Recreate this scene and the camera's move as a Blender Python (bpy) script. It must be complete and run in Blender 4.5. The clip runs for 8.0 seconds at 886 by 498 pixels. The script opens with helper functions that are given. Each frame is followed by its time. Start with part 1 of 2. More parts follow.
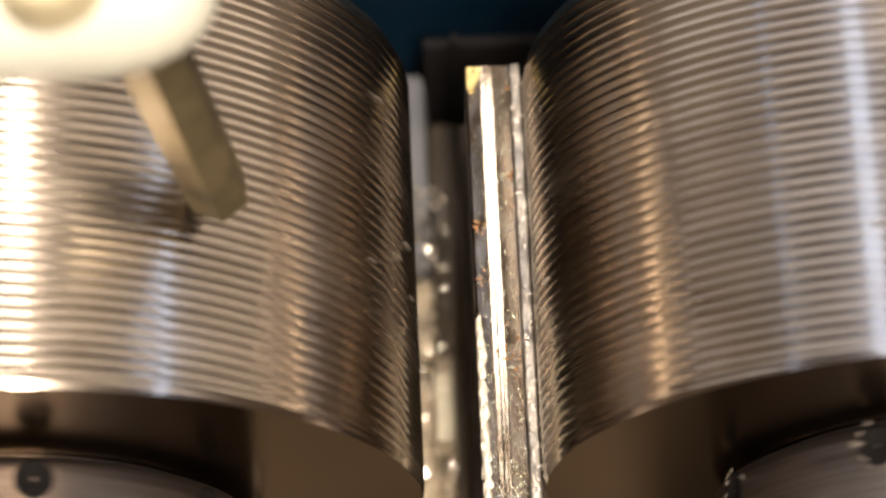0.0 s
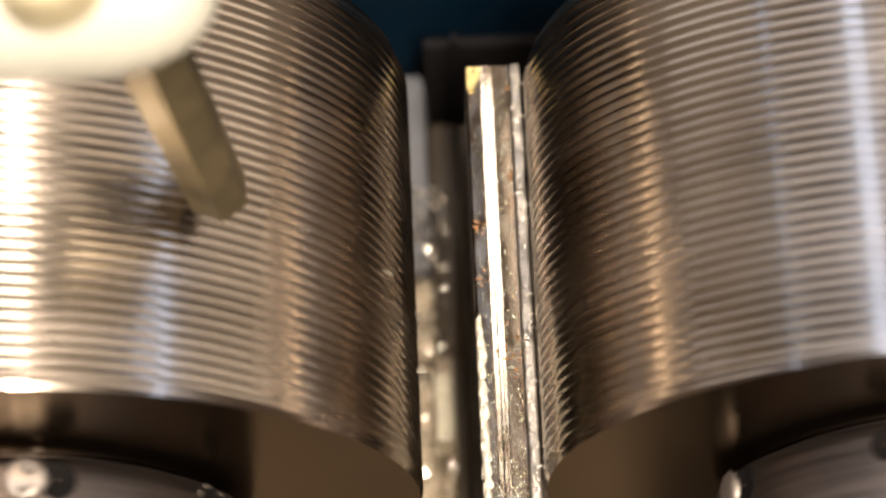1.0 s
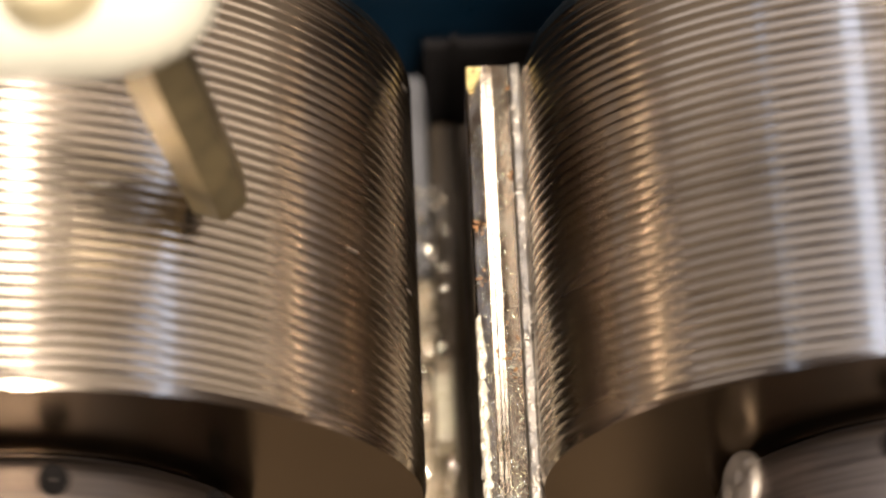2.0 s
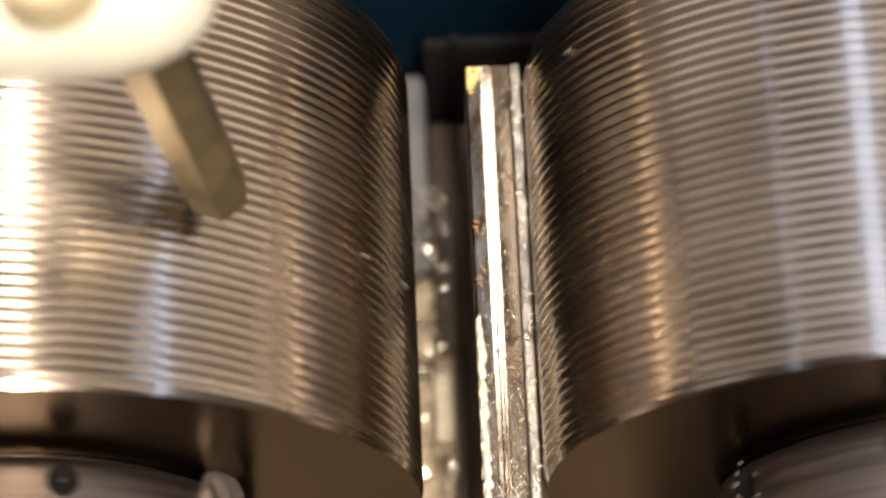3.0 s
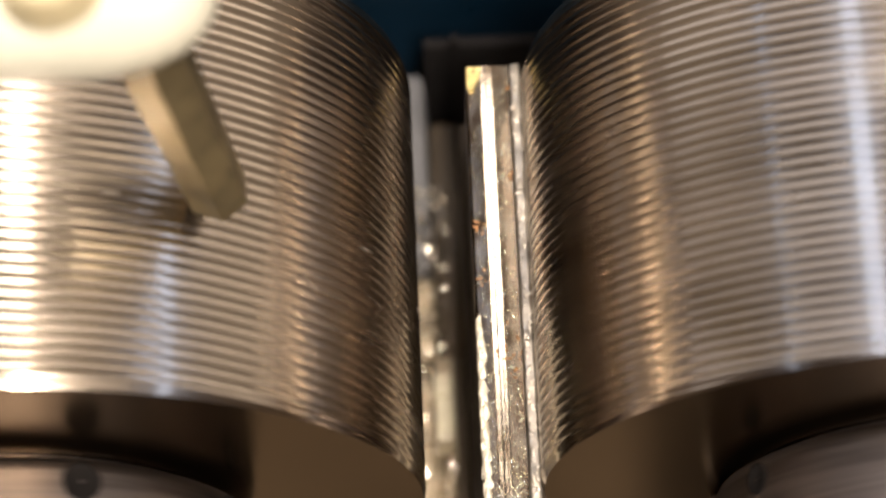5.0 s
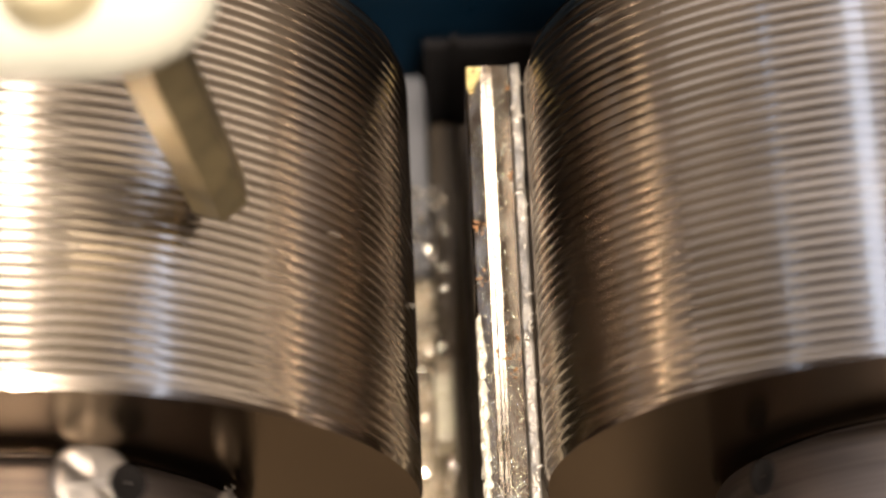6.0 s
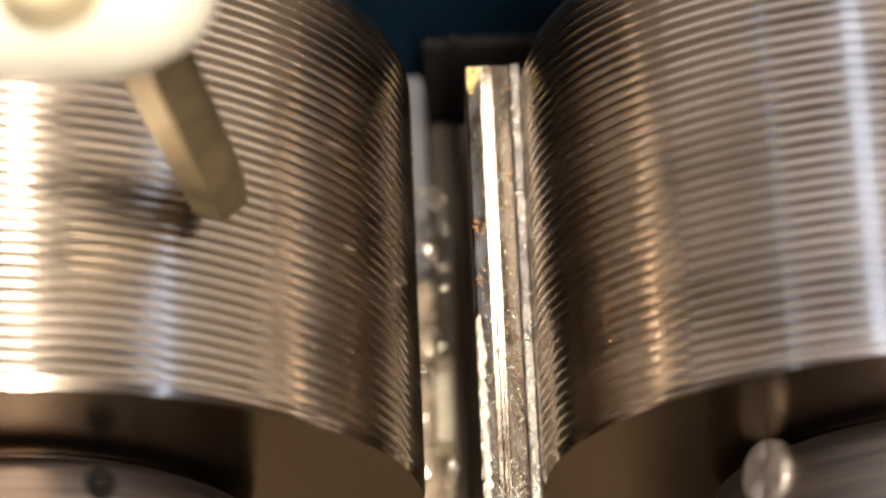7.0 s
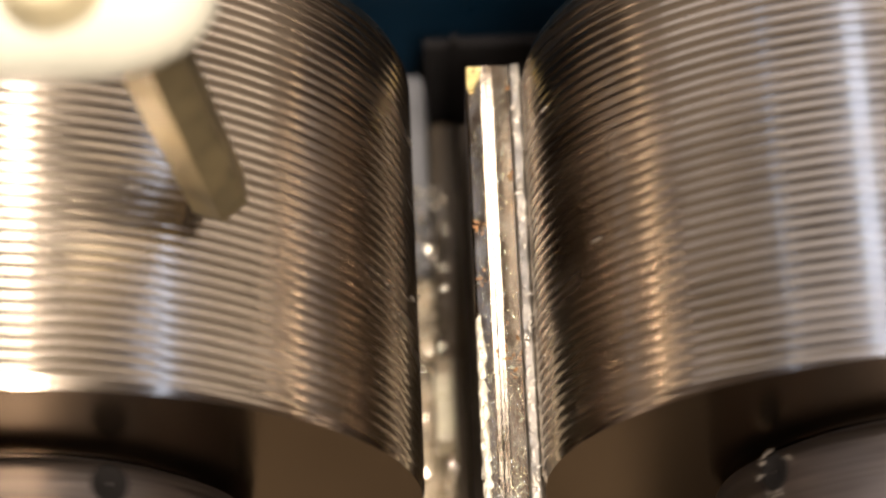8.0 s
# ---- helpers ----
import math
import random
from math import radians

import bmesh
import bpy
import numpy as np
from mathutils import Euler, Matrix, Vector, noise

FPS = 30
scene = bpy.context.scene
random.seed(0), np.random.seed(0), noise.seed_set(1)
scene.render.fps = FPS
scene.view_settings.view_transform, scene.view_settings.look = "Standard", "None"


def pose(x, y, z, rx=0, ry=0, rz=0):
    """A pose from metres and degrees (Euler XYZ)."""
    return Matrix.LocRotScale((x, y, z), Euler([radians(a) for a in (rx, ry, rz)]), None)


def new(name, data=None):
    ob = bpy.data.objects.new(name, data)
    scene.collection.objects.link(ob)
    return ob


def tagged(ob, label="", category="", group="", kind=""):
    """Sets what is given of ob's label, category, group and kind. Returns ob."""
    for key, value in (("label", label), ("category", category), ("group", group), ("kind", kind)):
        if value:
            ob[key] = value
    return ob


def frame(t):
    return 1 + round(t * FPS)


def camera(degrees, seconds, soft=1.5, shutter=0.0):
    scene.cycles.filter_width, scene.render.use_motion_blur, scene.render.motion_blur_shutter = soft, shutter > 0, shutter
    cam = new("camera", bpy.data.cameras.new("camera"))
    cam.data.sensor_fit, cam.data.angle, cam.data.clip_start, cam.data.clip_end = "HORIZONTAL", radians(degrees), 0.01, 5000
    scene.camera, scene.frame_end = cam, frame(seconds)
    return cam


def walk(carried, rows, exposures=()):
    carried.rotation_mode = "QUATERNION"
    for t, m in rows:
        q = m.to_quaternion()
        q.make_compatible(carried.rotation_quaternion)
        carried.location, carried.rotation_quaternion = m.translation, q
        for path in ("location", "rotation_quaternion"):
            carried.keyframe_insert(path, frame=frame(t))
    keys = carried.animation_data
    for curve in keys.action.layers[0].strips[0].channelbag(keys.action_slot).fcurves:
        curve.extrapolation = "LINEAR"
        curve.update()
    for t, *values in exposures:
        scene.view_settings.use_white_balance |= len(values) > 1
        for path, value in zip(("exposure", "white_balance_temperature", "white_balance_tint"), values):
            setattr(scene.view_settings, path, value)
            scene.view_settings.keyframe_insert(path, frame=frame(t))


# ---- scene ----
# ---- camera ----
cam = camera(16.83, 8.0, soft=2.2, shutter=0.3)
cam.data.dof.use_dof = True
cam.data.dof.focus_distance = 0.572
cam.data.dof.aperture_fstop = 9.5
EYE = pose(-0.00526, -0.15355, 0.55966, 20.0356, 0.9195, -2.3365)
walk(cam, [(0.0, EYE), (8.0, EYE)], exposures=[(0.0, 0.12, 6380, 12.5), (8.0, 0.12, 6380, 12.5)])

# ---- plan (metres; the spindle axes lie at z = 0) ----
R_DIE = 0.0800          # die radius at the crests
AXIS_X = 0.09144        # half the distance between the spindles
PITCH = 0.00217         # groove pitch
STARTS = 11             # thread starts
DEPTH = 0.00016         # groove depth
R_HUB = 0.0470          # clamping sleeve
TURN = 360.0 / 1.585    # degrees a second
BED_Z = -0.150
CHUTE_Z = -0.095         # floor of the swarf chute
FLOOR_Z = -0.95

# ---- world and lamps ----
world = bpy.data.worlds.new("workshop_air")
scene.world = world
world.use_nodes = True
world.node_tree.nodes["Background"].inputs["Color"].default_value = (0.75, 0.62, 0.48, 1)
world.node_tree.nodes["Background"].inputs["Strength"].default_value = 0.02


def area(name, eye, target, sx, sy, watts, colour):
    lamp = bpy.data.lights.new(name, "AREA")
    lamp.shape, lamp.size, lamp.size_y = "RECTANGLE", sx, sy
    lamp.energy, lamp.color = watts, colour
    ob = new(name, lamp)
    back = (Vector(eye) - Vector(target)).normalized()
    side = Vector((0, 1, 0)).cross(back).normalized()
    ob.matrix_world = Matrix.Translation(eye) @ Matrix((side, back.cross(side), back)).transposed().to_4x4()
    return ob


WARM = (1.0, 0.89, 0.74)
COOL = (0.60, 0.73, 1.0)
area("machine_lamp", (0.045, 0.42, 0.82), (0.040, 0.10, 0.0), 0.080, 0.26, 2.1, WARM)
area("front_machine_lamp", (0.064, -0.27, 0.84), (0.020, 0.05, 0.0), 0.070, 0.20, 9.0, WARM)
# Unseen lamp, added as fill: floor and walls bounce it for ambient light.
area("bounce_fill_lamp", (0.0, -1.7, 2.05), (0.0, -1.7, 0), 1.8, 0.4, 12.0, WARM)
# East and west panels are added, unseen fills that brighten the dies.
area("east_fill_light", (1.05, 0.29, 1.15), (0.0, 0.036, 0.0), 2.3, 0.40, 6.2, (1.0, 0.86, 0.70))
area("rear_ceiling_lamp", (0.20, 1.80, 2.05), (0.03, 0.03, 0.0), 0.50, 0.5, 26.0, WARM)
area("west_fill_light", (-1.05, 0.22, 1.15), (0.0, 0.036, 0.0), 2.25, 0.65, 5.2, (1.0, 0.93, 0.90))
area("tube_light", (0.86, 0.35, 0.88), (0, 0.04, 0), 0.085, 2.4, 2.1, COOL)
area("window_light", (-0.38, 0.35, 1.00), (0, 0.04, 0), 0.090, 2.4, 2.6, COOL)
area("far_tube_light", (-0.84, 0.35, 0.80), (0, 0.04, 0), 0.050, 2.4, 0.6, COOL)


# ---- materials ----
def material(name, base, rough=0.5, metal=0.0, spread=0.15, scale=60.0, stretch=(1, 1, 1), bump=0.0, fine=900.0,
             rough_spread=0.1, tint=None, coat=0.0, spec=0.5, edge=1.0):
    m = bpy.data.materials.new(name)
    m.use_nodes = True
    t = m.node_tree
    b = t.nodes["Principled BSDF"]
    b.inputs["Metallic"].default_value = metal
    b.inputs["Coat Weight"].default_value = coat
    b.inputs["Coat Roughness"].default_value = 0.07
    b.inputs["Specular IOR Level"].default_value = spec
    b.inputs["Specular Tint"].default_value = (edge, edge * 0.92, edge * 0.8, 1) if edge < 1 else (1, 1, 1, 1)
    co = t.nodes.new("ShaderNodeTexCoord")
    mp = t.nodes.new("ShaderNodeMapping")
    mp.inputs["Scale"].default_value = stretch
    t.links.new(co.outputs["Object"], mp.inputs["Vector"])
    n1 = t.nodes.new("ShaderNodeTexNoise")
    n1.inputs["Scale"].default_value, n1.inputs["Detail"].default_value = scale, 6
    n2 = t.nodes.new("ShaderNodeTexNoise")
    n2.inputs["Scale"].default_value, n2.inputs["Detail"].default_value = fine, 3
    for n in (n1, n2):
        t.links.new(mp.outputs["Vector"], n.inputs["Vector"])
    ramp = t.nodes.new("ShaderNodeValToRGB")
    lo = tuple(c * (1 - spread) for c in (tint or base))
    hi = tuple(min(1, c * (1 + spread)) for c in base)
    ramp.color_ramp.elements[0].position, ramp.color_ramp.elements[0].color = 0.35, (*lo, 1)
    ramp.color_ramp.elements[1].position, ramp.color_ramp.elements[1].color = 0.65, (*hi, 1)
    t.links.new(n1.outputs["Fac"], ramp.inputs["Fac"])
    t.links.new(ramp.outputs["Color"], b.inputs["Base Color"])
    rr = t.nodes.new("ShaderNodeMapRange")
    rr.inputs["From Min"].default_value, rr.inputs["From Max"].default_value = 0.3, 0.7
    rr.inputs["To Min"].default_value = max(0.02, rough - rough_spread)
    rr.inputs["To Max"].default_value = min(1.0, rough + rough_spread)
    t.links.new(n1.outputs["Fac"], rr.inputs["Value"])
    t.links.new(rr.outputs["Result"], b.inputs["Roughness"])
    if bump:
        bp = t.nodes.new("ShaderNodeBump")
        bp.inputs["Strength"].default_value, bp.inputs["Distance"].default_value = 1.0, bump
        t.links.new(n2.outputs["Fac"], bp.inputs["Height"])
        t.links.new(bp.outputs["Normal"], b.inputs["Normal"])
    return m


M_DIE = material("ground_die_steel", (0.375, 0.313, 0.253), 0.24, 1.0, 0.16, 20.0, (1, 6, 1), 0.0, 500.0, 0.05)
def polish(m, share, rough, colour):
    """Lays worn, polished crests over a duller ground metal."""
    t = m.node_tree
    g = t.nodes.new("ShaderNodeBsdfGlossy")
    g.inputs["Color"].default_value, g.inputs["Roughness"].default_value = (*colour, 1), rough
    n = t.nodes.new("ShaderNodeTexNoise")
    n.inputs["Scale"].default_value, n.inputs["Detail"].default_value = 14.0, 5
    t.links.new(t.nodes["Mapping"].outputs["Vector"], n.inputs["Vector"])
    r = t.nodes.new("ShaderNodeMapRange")
    r.inputs["From Min"].default_value, r.inputs["From Max"].default_value = 0.3, 0.7
    r.inputs["To Min"].default_value, r.inputs["To Max"].default_value = share * 0.6, share * 1.4
    t.links.new(n.outputs["Fac"], r.inputs["Value"])
    x = t.nodes.new("ShaderNodeMixShader")
    t.links.new(r.outputs["Result"], x.inputs["Fac"])
    t.links.new(t.nodes["Principled BSDF"].outputs["BSDF"], x.inputs[1])
    t.links.new(g.outputs["BSDF"], x.inputs[2])
    t.links.new(x.outputs["Shader"], t.nodes["Material Output"].inputs["Surface"])


polish(M_DIE, 0.30, 0.10, (0.44, 0.38, 0.31))
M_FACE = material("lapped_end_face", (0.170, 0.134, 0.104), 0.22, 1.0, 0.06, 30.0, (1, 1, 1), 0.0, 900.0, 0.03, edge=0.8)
M_HUB = material("machined_sleeve_steel", (0.215, 0.180, 0.158), 0.42, 1.0, 0.15, 30.0, (1, 30, 1), 0.00001, 700.0, 0.06)
M_SCREW = material("bright_screw_steel", (0.50, 0.44, 0.38), 0.48, 0.9, 0.2, 200.0, (1, 1, 1), 0.0002, 500.0)
M_BURR = material("bright_burr_steel", (0.55, 0.50, 0.44), 0.45, 1.0, 0.1, 300.0)
# Flat black that paints in the shade inside the sleeve's holes.
M_BLACK = material("painted_hole_shade", (0.014, 0.012, 0.011), 0.9, 0.0, 0.2, 100.0, spec=0.04)
M_BLADE = material("wet_blade_steel", (0.25, 0.225, 0.195), 0.16, 1.0, 0.25, 260.0, (1, 0.6, 1), 0.00003, 1200.0, 0.08, tint=(0.33, 0.26, 0.20))
M_STRIP = material("rough_pitted_steel", (0.62, 0.56, 0.48), 0.40, 0.7, 0.35, 150.0, (1, 1, 1), 0.0004, 330.0, 0.12)
M_FLAKE = material("yellow_metal_flake", (0.80, 0.62, 0.26), 0.35, 0.7, 0.3, 400.0, (1, 1, 1), 0.0003, 700.0)
# Holder kept dark and low-sheen, standing in for shade beside the blade.
M_HOLDER = material("shade_brown_holder", (0.10, 0.080, 0.062), 0.7, 0.0, 0.3, 60.0, spec=0.12)
M_BED = material("oily_bed_casting", (0.50, 0.41, 0.29), 0.4, 0.1, 0.6, 170.0, (1, 1, 1), 0.0004, 250.0)
M_SWARF = material("wet_steel_swarf", (0.85, 0.76, 0.64), 0.13, 1.0, 0.2, 300.0)
M_DROP = material("oily_metal_specks", (0.90, 0.78, 0.60), 0.20, 1.0, 0.25, 500.0)
M_SLIVER = material("dull_metal_slivers", (0.27, 0.23, 0.19), 0.65, 0.9, 0.4, 300.0, (1, 1, 1), 0.0002, 900.0)
M_BRASS = material("dull_brass", (0.23, 0.185, 0.10), 0.36, 0.75, 0.32, 130.0, (1, 1, 1), 0.00008, 420.0)
M_CAP = material("cream_nozzle_plastic", (0.90, 0.86, 0.70), 0.35, 0.0, 0.06, 60.0, (1, 1, 1), 0.00002, 300.0, coat=0.3)
M_BLUE = material("blue_machine_paint", (0.006, 0.026, 0.052), 0.35, 0.0, 0.25, 30.0, (1, 1, 1), 0.00005, 300.0)
M_PLATE = material("dark_oily_casting", (0.19, 0.145, 0.10), 0.5, 0.0, 0.3, 25.0, (1, 1, 1), 0.0003, 200.0)
M_BLOCK = material("oily_guide_steel", (0.90, 0.76, 0.55), 0.4, 0.0, 0.2, 120.0)
M_GREY = material("blue_grey_paint", (0.22, 0.215, 0.225), 0.4, 0.0, 0.2, 60.0)
M_TAN = material("tan_plug_brass", (0.80, 0.68, 0.42), 0.4, 0.4, 0.15, 90.0)
M_BLACKP = material("black_machine_casting", (0.020, 0.018, 0.018), 0.85, 0.0, 0.3, 30.0, spec=0.08)
# Pale colour carries the bright light along the blade's left edge.
M_EDGE = material("lit_edge_pale", (0.90, 0.80, 0.64), 0.48, 0.5, 0.15, 300.0, (1, 1, 1), 0.0002, 500.0)
M_COPPER = material("copper_coloured_stain", (0.46, 0.24, 0.11), 0.5, 0.9, 0.4, 700.0, (1, 1, 1), 0.0002, 900.0)
M_BOUNCE = material("pale_bounce_grey", (0.45, 0.41, 0.36), 0.45, 0.0, 0.1, 30.0, (1, 1, 1), 0.0002, 200.0)
M_BASE = material("black_oily_bed", (0.27, 0.215, 0.160), 0.85, 0.0, 0.3, 25.0, (1, 1, 1), 0.0003, 200.0, spec=0.15)
M_WALL = material("workshop_wall_paint", (0.42, 0.335, 0.25), 0.8, 0.0, 0.06, 1.5, (1, 1, 1), 0.001, 40.0)
M_FLOOR = material("workshop_concrete", (0.28, 0.25, 0.22), 0.7, 0.0, 0.25, 2.0, (1, 1, 1), 0.002, 60.0)


# ---- building helpers ----
def mesh_of(bm, name, mat, smooth=True):
    me = bpy.data.meshes.new(name)
    bmesh.ops.recalc_face_normals(bm, faces=bm.faces)
    bm.to_mesh(me)
    bm.free()
    me.materials.append(mat)
    me.polygons.foreach_set("use_smooth", [smooth] * len(me.polygons))
    return me


def part(name, bm, mat, parent=None, label="", smooth=True):
    ob = new(name, mesh_of(bm, name, mat, smooth))
    ob.parent = parent
    if label:
        tagged(ob, label)
    return ob


def box(bm, x0, x1, y0, y1, z0, z1, bevel=0.0, seg=2):
    made = bmesh.ops.create_cube(bm, size=1.0)
    bmesh.ops.transform(bm, verts=made["verts"], matrix=Matrix.Translation(((x0 + x1) / 2, (y0 + y1) / 2, (z0 + z1) / 2))
                        @ Matrix.Diagonal((x1 - x0, y1 - y0, z1 - z0, 1)))
    if bevel:
        edges = list({e for v in made["verts"] for e in v.link_edges})
        bmesh.ops.bevel(bm, geom=edges, offset=bevel, segments=seg, affect="EDGES", profile=0.6)
    return bm


def boxed(*dims, bevel=0.0, seg=2):
    return box(bmesh.new(), *dims, bevel=bevel, seg=seg)


def lathe(profile, seg=96, closed=False):
    """Revolves (radius, y) pairs about the y axis."""
    bm = bmesh.new()
    rings = []
    for r, y in profile:
        rings.append([bm.verts.new((r * math.sin(2 * math.pi * k / seg), y, r * math.cos(2 * math.pi * k / seg))) for k in range(seg)])
    for a, b in zip(rings, rings[1:]):
        for k in range(seg):
            bm.faces.new((a[k], a[(k + 1) % seg], b[(k + 1) % seg], b[k]))
    if closed:
        bm.faces.new(rings[0])
        bm.faces.new(rings[-1])
    return bm


# ---- the room ----
def room():
    x0, x1, y0, y1, z1 = -2.6, 2.6, -2.4, 2.8, 2.1
    ob = part("floor", boxed(x0, x1, y0, y1, FLOOR_Z - 0.1, FLOOR_Z), M_FLOOR, smooth=False)
    tagged(ob, "oil-stained grey concrete workshop floor", "floor", kind="structure")
    ob = part("ceiling", boxed(x0, x1, y0, y1, z1, z1 + 0.1), M_WALL, smooth=False)
    tagged(ob, "plain painted workshop ceiling", "ceiling", kind="structure")
    for name, d in (("wall_west", (x0 - 0.1, x0, y0, y1)), ("wall_east", (x1, x1 + 0.1, y0, y1)),
                    ("wall_south", (x0, x1, y0 - 0.1, y0)), ("wall_north", (x0, x1, y1, y1 + 0.1))):
        ob = part(name, boxed(*d, FLOOR_Z, z1), M_WALL, smooth=False)
        tagged(ob, "plain warm painted workshop wall", "wall", kind="structure")


room()


def lamp_housing(lamp_name, label):
    """A shallow steel tray behind a hanging lamp, on a stem from the ceiling."""
    lamp = bpy.data.objects[lamp_name]
    x, y, z = lamp.matrix_world.translation
    h = tagged(new("hanging_lamp"), label, "lamp", "hanging lamps")
    sx, sy = lamp.data.size / 2 + 0.01, lamp.data.size_y / 2 + 0.01
    bm = boxed(-sx, sx, -sy, sy, 0.004, 0.034, bevel=0.004)
    bmesh.ops.transform(bm, verts=bm.verts, matrix=lamp.matrix_world)
    part("housing", bm, M_BLACKP, h, smooth=False)
    part("stem", boxed(x - 0.006, x + 0.006, y - 0.006, y + 0.006, z + 0.02, 2.1), M_GREY, h, "grey steel stem", smooth=False)


for lamp_name in ("machine_lamp", "front_machine_lamp"):
    lamp_housing(lamp_name, "black steel work lamp hanging over the machine")
# Trays made up to carry the two added side fills.
for lamp_name in ("east_fill_light", "west_fill_light"):
    lamp_housing(lamp_name, "wide black tray behind an added side fill light")
for lamp_name in ("tube_light", "window_light", "far_tube_light"):
    lamp_housing(lamp_name, "long black strip light hanging from the ceiling")


# ---- machine bed and rear housing ----
def machine_bed():
    bed = tagged(new("machine_bed"), "oily cast machine bed under the rolling dies", "machine bed")
    part("bed_plate", boxed(-0.30, 0.30, -0.25, 0.40, BED_Z - 0.05, BED_Z, bevel=0.004), M_BASE, bed, smooth=False)
    part("plinth", boxed(-0.28, 0.28, -0.22, 0.38, FLOOR_Z, BED_Z - 0.05), M_BLACKP, bed, smooth=False)
    return bed


def rear_housing():
    h = tagged(new("spindle_housing"), "blue painted spindle housing behind the dies", "machine housing")
    # Added upper box, out of view, kept pale to bounce light onto the dies.
    part("head", boxed(-0.28, 0.28, 0.150, 0.38, -0.0098, 0.16, bevel=0.006), M_BOUNCE, h, "unseen pale grey upper box bouncing light onto the dies", smooth=False)
    part("body", boxed(-0.28, 0.28, 0.142, 0.38, BED_Z, -0.01, bevel=0.006), M_BLUE, h, smooth=False)
    return h


machine_bed()
rear_housing()


# ---- rolling dies ----
def grooved_body(length):
    """The threaded barrel: helical rounded grooves between two chamfered ends."""
    per, seg = 10, 264
    n = int(length / PITCH * per)
    k = np.arange(seg) * 2 * math.pi / seg
    rows = []
    for i in range(n + 1):
        y = length * i / n
        ph = 2 * math.pi * y / PITCH + STARTS * k
        prof = 0.5 - 0.5 * np.cos(ph)
        prof = prof ** 2.4
        end = min(y, length - y)
        reach, drop = (0.0024, 0.0006) if y < length / 2 else (0.0038, 0.0016)
        lim = R_DIE - drop * (max(0.0, reach - end) / reach) ** 1.5
        fade = min(1.0, max(0.0, (end - 0.0005) / 0.0010))
        r = lim - DEPTH * prof * fade
        rows.append(np.stack([r * np.sin(k), np.full(seg, y), r * np.cos(k)], 1))
    verts = np.concatenate(rows)
    a = np.arange(seg)
    b = (a + 1) % seg
    faces = np.concatenate([np.stack([i * seg + a, i * seg + b, (i + 1) * seg + b, (i + 1) * seg + a], 1) for i in range(n)])
    me = bpy.data.meshes.new("barrel")
    me.from_pydata(verts.tolist(), [], faces.tolist())
    me.materials.append(M_DIE)
    me.polygons.foreach_set("use_smooth", [True] * len(me.polygons))
    return me


def at_angle(deg, radius, y):
    """Radial frame: local z points outwards at deg from the top, towards +x."""
    return pose(0, y, 0, 0, deg, 0) @ Matrix.Translation((0, 0, radius))


def slotted_screw(radius, height):
    """A low domed head with a worn rim and a slot across it."""
    bm = bmesh.new()
    rings = [[bm.verts.new((0, 0, height))]]
    for share, rise in ((0.25, 1.0), (0.55, 0.97), (0.8, 0.9), (0.93, 0.72), (1.0, 0.3), (1.0, -0.6)):
        ring = []
        for k in range(36):
            a = 2 * math.pi * k / 36
            worn = 1 + 0.05 * noise.noise((math.cos(a) * 2, math.sin(a) * 2, radius * 900))
            x, y = radius * share * worn * math.cos(a), radius * share * math.sin(a)
            z = height * rise
            if abs(y) < radius * 0.13 and rise > 0:
                z = min(z, height * 0.3)
            ring.append(bm.verts.new((x, y, z)))
        rings.append(ring)
    for k in range(36):
        bm.faces.new((rings[0][0], rings[1][k], rings[1][(k + 1) % 36]))
        for a, b in zip(rings[1:], rings[2:]):
            bm.faces.new((a[k], b[k], b[(k + 1) % 36], a[(k + 1) % 36]))
    return bm


def ragged_rim(radius, seed, share):
    """Bright torn metal round part of a hole's mouth."""
    pick = random.Random(seed)
    bm = bmesh.new()
    for k in range(14):
        a = math.radians(pick.uniform(90, 90 + 360 * share))
        made = bmesh.ops.create_icosphere(bm, subdivisions=1, radius=1.0)
        r = radius * pick.uniform(1.0, 1.35)
        bmesh.ops.transform(bm, verts=made["verts"], matrix=Matrix.Translation((r * math.cos(a), r * math.sin(a), 0.0001))
                            @ pose(0, 0, 0, 0, 0, pick.uniform(-25, 25)) @ Matrix.Diagonal((pick.uniform(0.0006, 0.0016), pick.uniform(0.0003, 0.0006), 0.00018, 1)))
    return bm


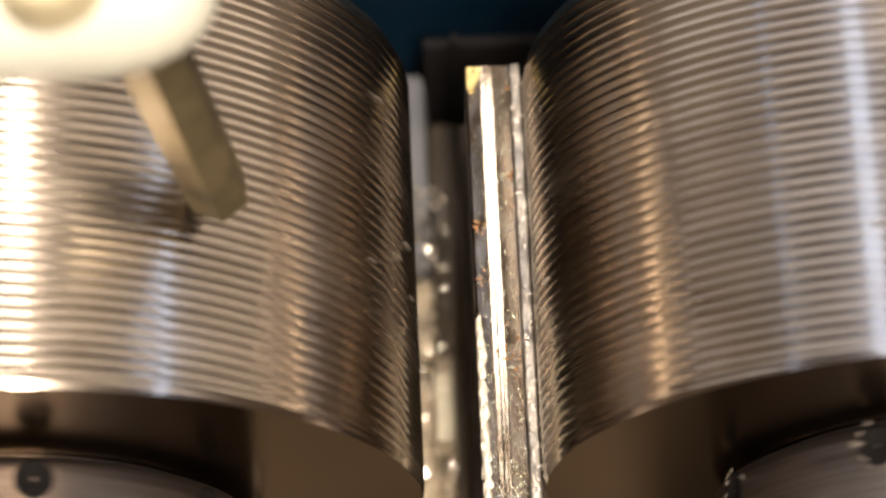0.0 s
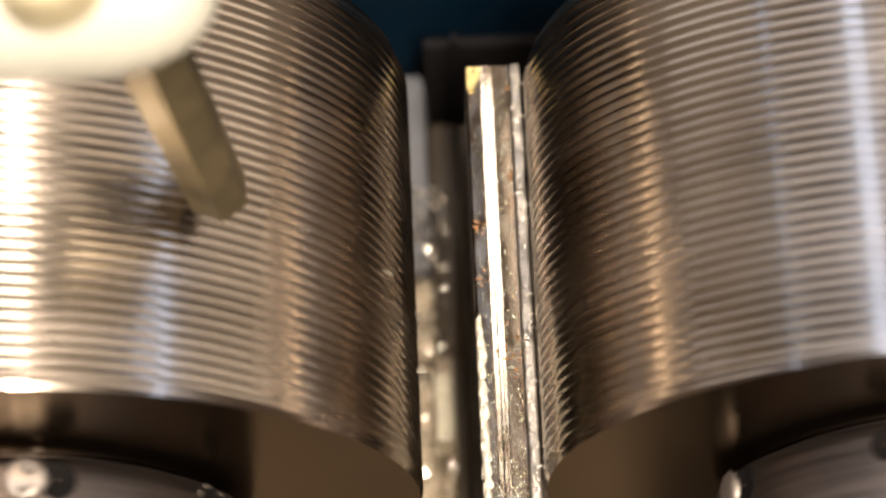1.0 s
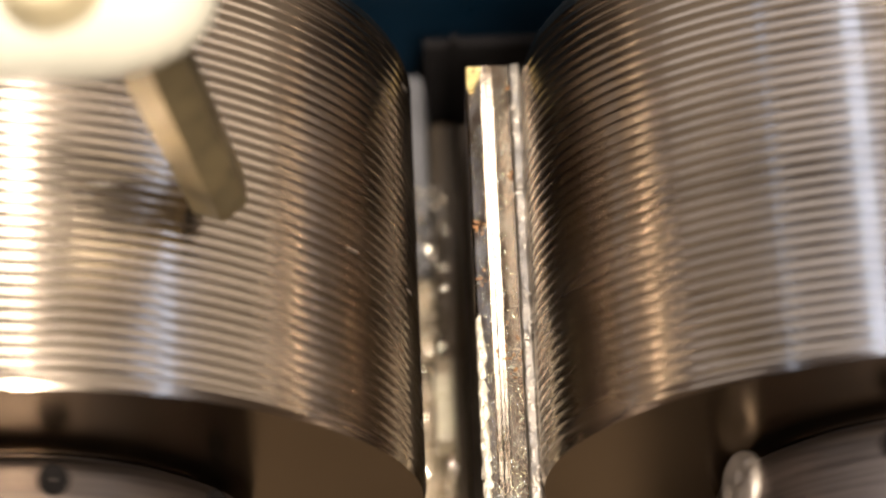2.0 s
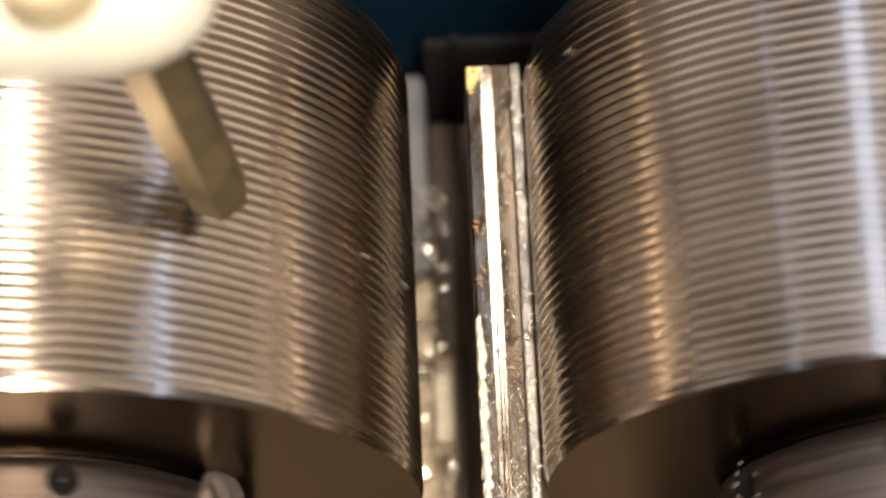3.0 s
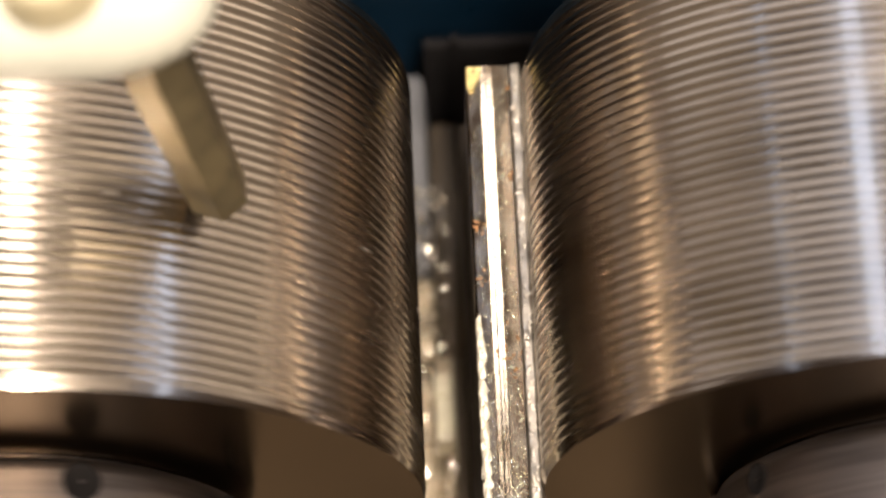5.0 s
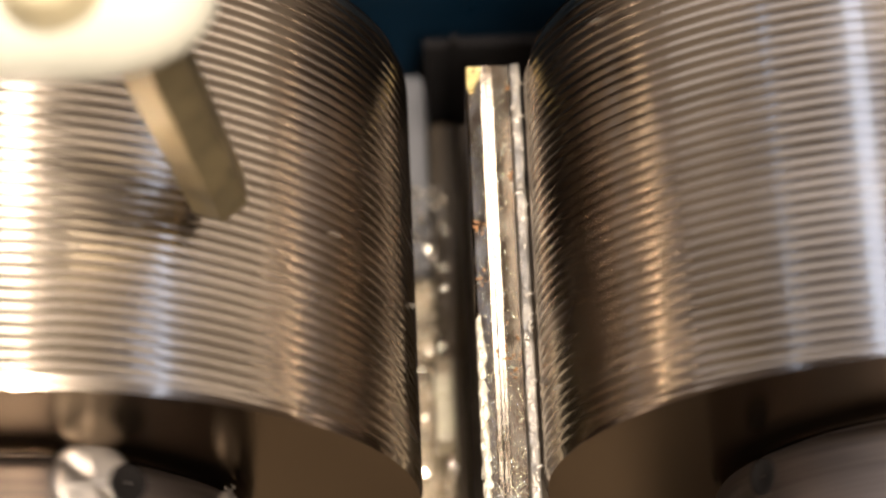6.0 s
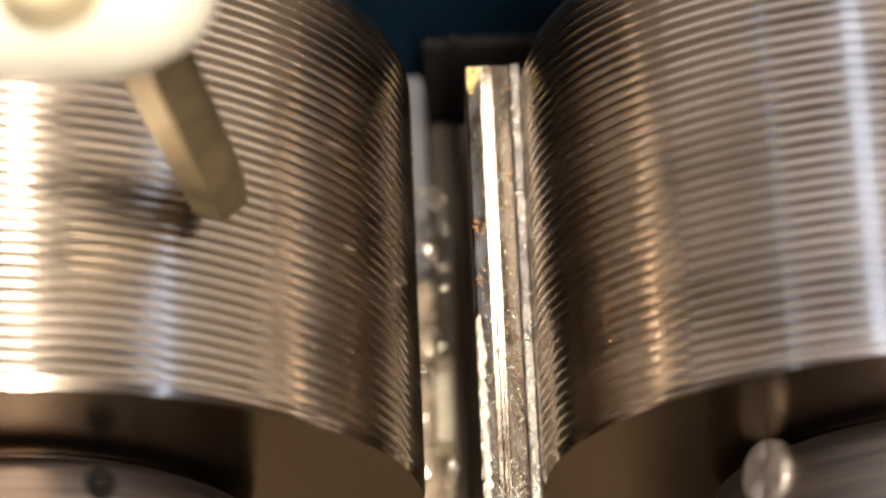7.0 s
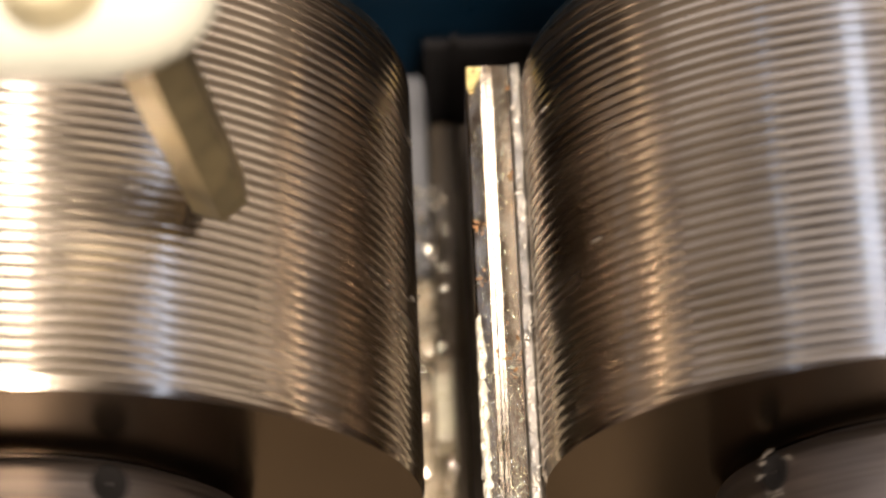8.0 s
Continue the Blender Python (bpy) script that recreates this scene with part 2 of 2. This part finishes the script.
def rolling_die(length, phase, runout, kinds):
    die = new("rolling_die")
    barrel = new("barrel", grooved_body(length))
    barrel.parent = die
    barrel.location.z = runout
    tagged(barrel, "grooved hardened steel barrel")
    re = R_DIE - 0.0016
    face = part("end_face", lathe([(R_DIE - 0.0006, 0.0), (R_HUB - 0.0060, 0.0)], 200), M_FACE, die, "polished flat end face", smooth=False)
    face.location.z = runout
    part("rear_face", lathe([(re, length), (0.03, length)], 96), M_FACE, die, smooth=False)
    hub = part("clamping_sleeve", lathe([(R_HUB - 0.0055, -0.0003), (R_HUB - 0.0055, -0.0014), (R_HUB - 0.0022, -0.0017), (R_HUB - 0.0008, -0.0024), (R_HUB - 0.0002, -0.0034), (R_HUB, -0.0048), (R_HUB, -0.030), (R_HUB, -0.117), (R_HUB, -0.118), (R_HUB - 0.002, -0.120),
                                         (0.02, -0.120)], 128), M_HUB, die, "turned steel clamping sleeve")
    part("rear_sleeve", lathe([(R_HUB, length), (R_HUB, length + 0.02), (0.038, length + 0.02), (0.038, 0.25)], 96), M_HUB, die)
    for i, kind in enumerate(kinds):
        ang = phase - 360.0 / len(kinds) * i
        y = -0.0064
        if kind in ("screw", "torn_screw"):
            r = 0.0066 if kind == "screw" else 0.0076
            s = part("screw", slotted_screw(r, 0.0016), M_SCREW, hub, "bright worn screw head")
            s.matrix_local = at_angle(ang, R_HUB + 0.0001, y) @ pose(0, 0, 0, 0, 0, 25 + 50 * i)
        if kind != "screw":
            ahead = {"torn_screw": 7.5, "half": 3.0}.get(kind, 0.0)
            r = 0.0022 if kind == "faint" else 0.0028
            lift = 0.0018 if kind == "torn_screw" else -0.0002
            # Raised black disc stands in for the hole's shaded depth.
            hole = part("spanner_hole_disc", lathe([(r + 0.0008, -0.0006), (r + 0.0008, 0.0003), (r + 0.0003, 0.0004), (r, 0.00025), (0.0003, 0.0002)], 24), M_BLACK, hub)
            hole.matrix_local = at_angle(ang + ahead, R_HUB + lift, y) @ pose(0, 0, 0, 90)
        if kind in ("torn", "half"):
            rim = part("torn_rim", ragged_rim(0.0036 if kind == "torn" else 0.0042, i + 3, 0.9 if kind == "torn" else 0.5), M_SLIVER, hub, "dull torn metal")
            rim.matrix_local = at_angle(ang, R_HUB + 0.0001, y)
        if kind == "half":
            flat = part("screw", slotted_screw(0.0040, 0.0012), M_SCREW, hub, "bright worn screw head")
            flat.matrix_local = at_angle(ang - 4.0, R_HUB + 0.0001, y) @ pose(0, 0, 0, 0, 0, 70)
    return die


def nicks(die, spots):
    """Small raised burrs on the crests."""
    for ang, y, size in spots:
        bm = bmesh.new()
        made = bmesh.ops.create_icosphere(bm, subdivisions=2, radius=1.0)
        bmesh.ops.transform(bm, verts=made["verts"], matrix=Matrix.Diagonal((0.0018 * size, 0.00026, 0.0007, 1)))
        ob = part("burr", bm, M_BURR, die, "bright burr on a crest")
        ob.matrix_local = at_angle(ang, R_DIE, y)


die_left = rolling_die(0.0892, 13.5, 0.00035, ("hole", "hole", "faint", "faint", "torn", "half", "torn_screw", "faint"))
tagged(die_left, "grooved steel thread rolling die with polished end face", "rolling die", "pair of rolling dies")
die_right = rolling_die(0.0880, -161.5, -0.00035, ("screw", "screw", "faint", "half", "hole", "torn", "torn", "faint"))
tagged(die_right, "grooved steel thread rolling die beside the blade", "rolling die", "pair of rolling dies")


nicks(die_left, ((346.5, 0.0805, 1.0), (300.5, 0.0712, 0.7), (266.4, 0.0556, 1.3), (250.7, 0.0720, 1.4), (67.6, 0.0710, 1.2),
                 (285.5, 0.0375, 1.2), (79.0, 0.046, 1.0), (73.0, 0.041, 0.8)))
ring = random.Random(5)
nicks(die_left, [(a + ring.uniform(-8, 8), 0.0375 - PITCH * STARTS * (a % 33) / 360 + ring.uniform(-0.001, 0.001), ring.uniform(0.3, 0.8))
                 for a in range(5, 360, 19)])
nicks(die_right, [(ring.uniform(0, 360), ring.uniform(0.01, 0.08), ring.uniform(0.3, 0.6)) for k in range(7)])


# ---- work rest blade ----
def extruded(profile, y0, y1, steps=1, wob=0.0, rate=90.0):
    """A closed (x, z) outline drawn out along y."""
    bm = bmesh.new()
    rings = []
    for i in range(steps + 1):
        y = y0 + (y1 - y0) * i / steps
        d = wob * noise.noise((0.3, y * rate, 1.7))
        low = -0.004
        rings.append([bm.verts.new((x + 0.5 * d * (z > low), y, z + d * (z > low))) for x, z in profile])
    n = len(profile)
    for a, b in zip(rings, rings[1:]):
        for k in range(n):
            bm.faces.new((a[k], a[(k + 1) % n], b[(k + 1) % n], b[k]))
    bm.faces.new(rings[0])
    bm.faces.new(rings[-1])
    return bm


def rest_blade():
    blade = tagged(new("work_rest_blade"), "wet steel work rest blade with bright worn top", "rest blade")
    top = [(0.0, -0.03), (0.0, -0.0008), (0.0005, -0.00040), (0.0029, -0.00010), (0.0032, 0.0), (0.0040, 0.0), (0.0043, -0.00010),
           (0.0048, -0.00010), (0.0050, -0.00002), (0.0054, -0.00002), (0.0057, -0.00010), (0.0087, -0.00052), (0.0089, -0.0006), (0.0089, -0.03)]
    part("tip", extruded(top, -0.06, 0.0900, 90, 0.00008), M_BLADE, blade, "worn ridged carbide tip", smooth=False)
    side = [(0.0091, -0.03), (0.0091, -0.0016), (0.0094, -0.0012), (0.0105, -0.0009), (0.0109, -0.0010), (0.0112, -0.0014), (0.0112, -0.03)]
    part("side_strip", extruded(side, -0.06, 0.0906, 160, 0.00028, 260.0), M_STRIP, blade, "rough bright backing strip", smooth=False)
    part("holder", boxed(-0.0016, 0.0105, -0.06, 0.092, BED_Z, -0.035, bevel=0.001), M_HOLDER, blade, smooth=False)
    return blade


blade = rest_blade()


# ---- coolant nozzle ----
def tube_between(a, b, r, seg=6, r2=None, spin=0.0):
    a, b = Vector(a), Vector(b)
    bm = lathe([(r * 0.6, 0.0), (r * 0.9, 0.0), (r, 0.0012), (r2 or r, (b - a).length), (r * 0.6, (b - a).length)], seg)
    turn = (b - a).to_track_quat("Y", "Z").to_matrix().to_4x4() @ pose(0, 0, 0, 0, spin, 0)
    bmesh.ops.transform(bm, verts=bm.verts, matrix=Matrix.Translation(a) @ turn)
    return bm


def coolant_nozzle():
    n = tagged(new("coolant_nozzle"), "cream coolant nozzle body with a brass spout", "coolant nozzle")
    bm = lathe([(0.001, -0.20), (0.0165, -0.20), (0.0165, -0.0220), (0.0163, -0.0180), (0.0157, -0.0140), (0.0146, -0.0100), (0.0130, -0.0065), (0.0105, -0.0033), (0.0070, -0.0010), (0.001, 0.0)], 48)
    bmesh.ops.transform(bm, verts=bm.verts, matrix=Matrix.Translation((-0.0375, 0.043, 0.150)) @ pose(0, 0, 0, 0, 0, -90))
    part("body", bm, M_CAP, n)
    bm = lathe([(0.0015, 0.0030), (0.0040, 0.0030), (0.0046, 0.0045), (0.0075, 0.0045), (0.0082, 0.0035), (0.0082, -0.004)], 20)
    bmesh.ops.transform(bm, verts=bm.verts, matrix=Matrix.Translation((-0.0615, 0.0360, 0.166)) @ pose(0, 0, 0, 82, 0, 10))
    part("plug", bm, M_TAN, n, "dull brass hexagon plug", smooth=False)
    part("post", tube_between((-0.226, 0.050, BED_Z), (-0.226, 0.050, 0.140), 0.011, 24), M_GREY, n, "grey steel post")
    part("spout", tube_between((-0.0443, 0.0362, 0.0712), (-0.0550, 0.0465, 0.150), 0.0056, 6, 0.0068, 20.0), M_BRASS, n, "dull brass spout", smooth=False)
    return n


coolant_nozzle()


# ---- gap between the dies ----
def scatter(name, mat, shape, mats, smooth):
    """One mesh of many small copies of a bmesh shape."""
    base = np.array([v.co[:] for v in shape.verts])
    fc = [[v.index for v in f.verts] for f in shape.faces]
    shape.free()
    verts, faces = [], []
    for k, m in enumerate(mats):
        a = np.array(m)
        verts.extend((base @ a[:3, :3].T + a[:3, 3]).tolist())
        faces.extend([[i + k * len(base) for i in f] for f in fc])
    me = bpy.data.meshes.new(name)
    me.from_pydata(verts, [], faces)
    me.materials.append(mat)
    me.polygons.foreach_set("use_smooth", [smooth] * len(me.polygons))
    return new(name, me)


def unit_ball():
    bm = bmesh.new()
    bmesh.ops.create_icosphere(bm, subdivisions=2, radius=1.0)
    bm.verts.index_update()
    return bm


def unit_cube():
    bm = bmesh.new()
    bmesh.ops.create_cube(bm, size=1.0)
    bm.verts.index_update()
    return bm


def swarf():
    """Flat broken chips, tipped so that they glint towards the camera."""
    mats = []
    for i in range(1100):
        y = 0.014 + 0.086 * random.random() ** 0.85
        x = random.uniform(-0.0180, -0.0052)
        w, h = random.uniform(0.0004, 0.0009), random.uniform(0.0004, 0.0007)
        tilt = pose(0, 0, 0, random.gauss(18, 14), random.gauss(3, 10), random.uniform(0, 180))
        mats.append(Matrix.Translation((x, y, CHUTE_Z + (0.0034 if y > 0.078 else 0.0004) + random.uniform(0, 0.0010))) @ tilt @ Matrix.Diagonal((w, h, 0.00025, 1)))
    ob = scatter("swarf", M_SWARF, unit_cube(), mats, False)
    tagged(ob, "wet glittering steel swarf on the chute", "swarf", kind="stuff")


def chute():
    c = tagged(new("swarf_chute"), "oily steel chute below the dies", "chute")
    part("tray", boxed(-0.060, -0.0084, 0.0120, 0.0790, BED_Z, CHUTE_Z, bevel=0.002), M_BED, c, smooth=False)
    part("rear_plate", boxed(-0.060, -0.0086, 0.0795, 0.1290, BED_Z, CHUTE_Z + 0.003, bevel=0.003), M_GREY, c, "blue-grey painted plate", smooth=False)
    part("rear_ledge", boxed(-0.0082, -0.0019, 0.0600, 0.1195, BED_Z, CHUTE_Z - 0.006, bevel=0.001), M_PLATE, c, "dark oily ledge", smooth=False)
    part("front_tray", boxed(-0.0084, -0.0050, 0.0120, 0.0595, BED_Z, CHUTE_Z - 0.0005, bevel=0.0005), M_BED, c, smooth=False)
    part("rail", boxed(-0.0045, -0.0022, 0.0120, 0.0560, BED_Z, CHUTE_Z + 0.006, bevel=0.0005), M_PLATE, c, "dark oily guide rail", smooth=False)
    return c


def guide_block(y0, y1, x0, x1, z1):
    b = part("guide_block", boxed(x0, x1, y0, y1, CHUTE_Z, z1, bevel=0.0006), M_BLOCK, smooth=False)
    tagged(b, "small machined steel guide block", "guide block", "guide blocks")


chute()
swarf()
guide_block(0.0360, 0.0460, -0.0092, -0.0049, CHUTE_Z + 0.011)
guide_block(0.0466, 0.0520, -0.0094, -0.0050, CHUTE_Z + 0.010)


def rear_black_sheet():
    h = tagged(new("rear_black_sheet"), "thin black sheet over the dark background behind the blade", "stop block")
    part("rib", boxed(-0.0024, -0.0006, 0.1200, 0.1219, BED_Z, -0.0545, bevel=0.0004), M_BLACKP, h, "narrow dark rib", smooth=False)
    # Thinned and placed to cover the dark background in the camera's view.
    part("block", boxed(-0.0085, 0.060, 0.122, 0.1245, BED_Z, -0.062, bevel=0.0006), M_BLACKP, h, smooth=False)
    return h


rear_black_sheet()


def droplets():
    mats = []
    for i in range(2400):
        y = -0.01 + 0.098 * random.random() ** 1.7
        x = random.uniform(0.0008, 0.0086)
        r = random.uniform(0.00006, 0.00016) * (1.8 if random.random() < 0.10 else 1.0)
        if x < 0.0034:
            z = -0.00033 + 0.00033 * (x - 0.0005) / 0.0029
        else:
            z = 0.0 if x < 0.0058 else -0.00042 * (x - 0.0058) / 0.0035
        mats.append(Matrix.Translation((x, y, z)) @ pose(0, 0, 0, 0, 0, random.uniform(0, 180)) @ Matrix.Diagonal((r, r * random.uniform(0.7, 1.4), r * 0.75, 1)))
    ob = scatter("droplets", M_DROP, unit_ball(), mats, True)
    tagged(ob, "bright oil droplets and metal specks on the blade", "droplets", kind="stuff")


droplets()


def lit_edge():
    """Pale lumps along the front part of the tip's edge, imitating its lit rim."""
    pick = random.Random(21)
    mats = []
    for i in range(190):
        y = 0.038 - 0.075 * pick.random() ** 0.8
        w = pick.uniform(0.0005, 0.0009) * min(1.0, 0.35 + (0.040 - y) / 0.02)
        mats.append(Matrix.Translation((w + pick.uniform(-0.0002, 0.0003), y, -0.00040 - pick.uniform(0, 0.00015))) @ pose(0, 0, 0, pick.gauss(20, 4), pick.gauss(0, 8), pick.uniform(-12, 12))
                    @ Matrix.Diagonal((w, pick.uniform(0.0012, 0.0032), 0.00032, 1)))
    ob = scatter("lit_edge", M_EDGE, unit_ball(), mats, True)
    ob.parent = blade
    tagged(ob, "pale lumps imitating the lit blade edge")


lit_edge()


def deposits():
    mats = []
    for i in range(260):
        y = random.uniform(-0.02, 0.0885)
        x = random.uniform(0.0096, 0.0108)
        r = random.uniform(0.0003, 0.00075)
        mats.append(Matrix.Translation((x, y, -0.0013)) @ pose(0, 0, 0, random.uniform(-12, 12), random.uniform(-12, 12), random.uniform(0, 180))
                    @ Matrix.Diagonal((r * 0.8, r * random.uniform(0.8, 1.8), r * 0.7, 1)))
    ob = scatter("metal_deposits", M_STRIP, unit_ball(), mats, True)
    tagged(ob, "lumpy bright metal deposits along the backing strip", "metal deposits", kind="stuff")


deposits()


def stains():
    """Copper-coloured smears left on the tip and the backing strip."""
    mats = []
    for x, y, z, spread, count in ((0.0016, 0.0555, -0.0002, 0.0008, 9), (0.0084, 0.0660, -0.0004, 0.0004, 5), (0.0055, 0.0290, -0.00005, 0.0014, 16),
                                   (0.0072, 0.0250, -0.0002, 0.0008, 8), (0.0082, 0.0850, -0.0004, 0.0003, 4), (0.0015, 0.0440, -0.0002, 0.0008, 6)):
        for i in range(count):
            r = random.uniform(0.00010, 0.00032)
            mats.append(Matrix.Translation((min(0.0087, max(0.0006, random.gauss(x, spread))), random.gauss(y, spread * 1.6), z)) @ pose(0, 0, 0, 0, 0, random.uniform(0, 180))
                        @ Matrix.Diagonal((r, r * random.uniform(1.0, 3.0), 0.00014, 1)))
    ob = scatter("copper_stains", M_COPPER, unit_ball(), mats, True)
    tagged(ob, "copper-coloured metal smears on the wet blade", "metal smears", kind="stuff")


stains()


def flake():
    bm = bmesh.new()
    pts = [(0.0004, 0.0898), (0.0034, 0.0896), (0.0030, 0.0878), (0.0016, 0.0846), (0.0008, 0.0842), (0.0003, 0.0856)]
    low = [bm.verts.new((x, y, -0.0004)) for x, y in pts]
    top = [bm.verts.new((x, y, 0.0003 + 0.0002 * math.sin(900 * x))) for x, y in pts]
    bm.faces.new(top)
    bm.faces.new(low)
    for k in range(len(pts)):
        bm.faces.new((low[k], low[(k + 1) % len(pts)], top[(k + 1) % len(pts)], top[k]))
    ob = part("brass_flake", bm, M_FLAKE, smooth=False)
    tagged(ob, "yellow metal flake stuck to the blade end", "metal flake")


flake()


# ---- what moves ----
def motions():
    steps = [i * 0.1 for i in range(81)]
    walk(die_left, [(t, pose(-AXIS_X, 0, 0, -0.35, 0, 0) @ pose(0, 0, 0, 0, TURN * t, 0)) for t in steps])
    walk(die_right, [(t, pose(AXIS_X, 0.0009, 0, 0.35, 0, 0) @ pose(0, 0, 0, 0, TURN * t, 0)) for t in steps])


motions()
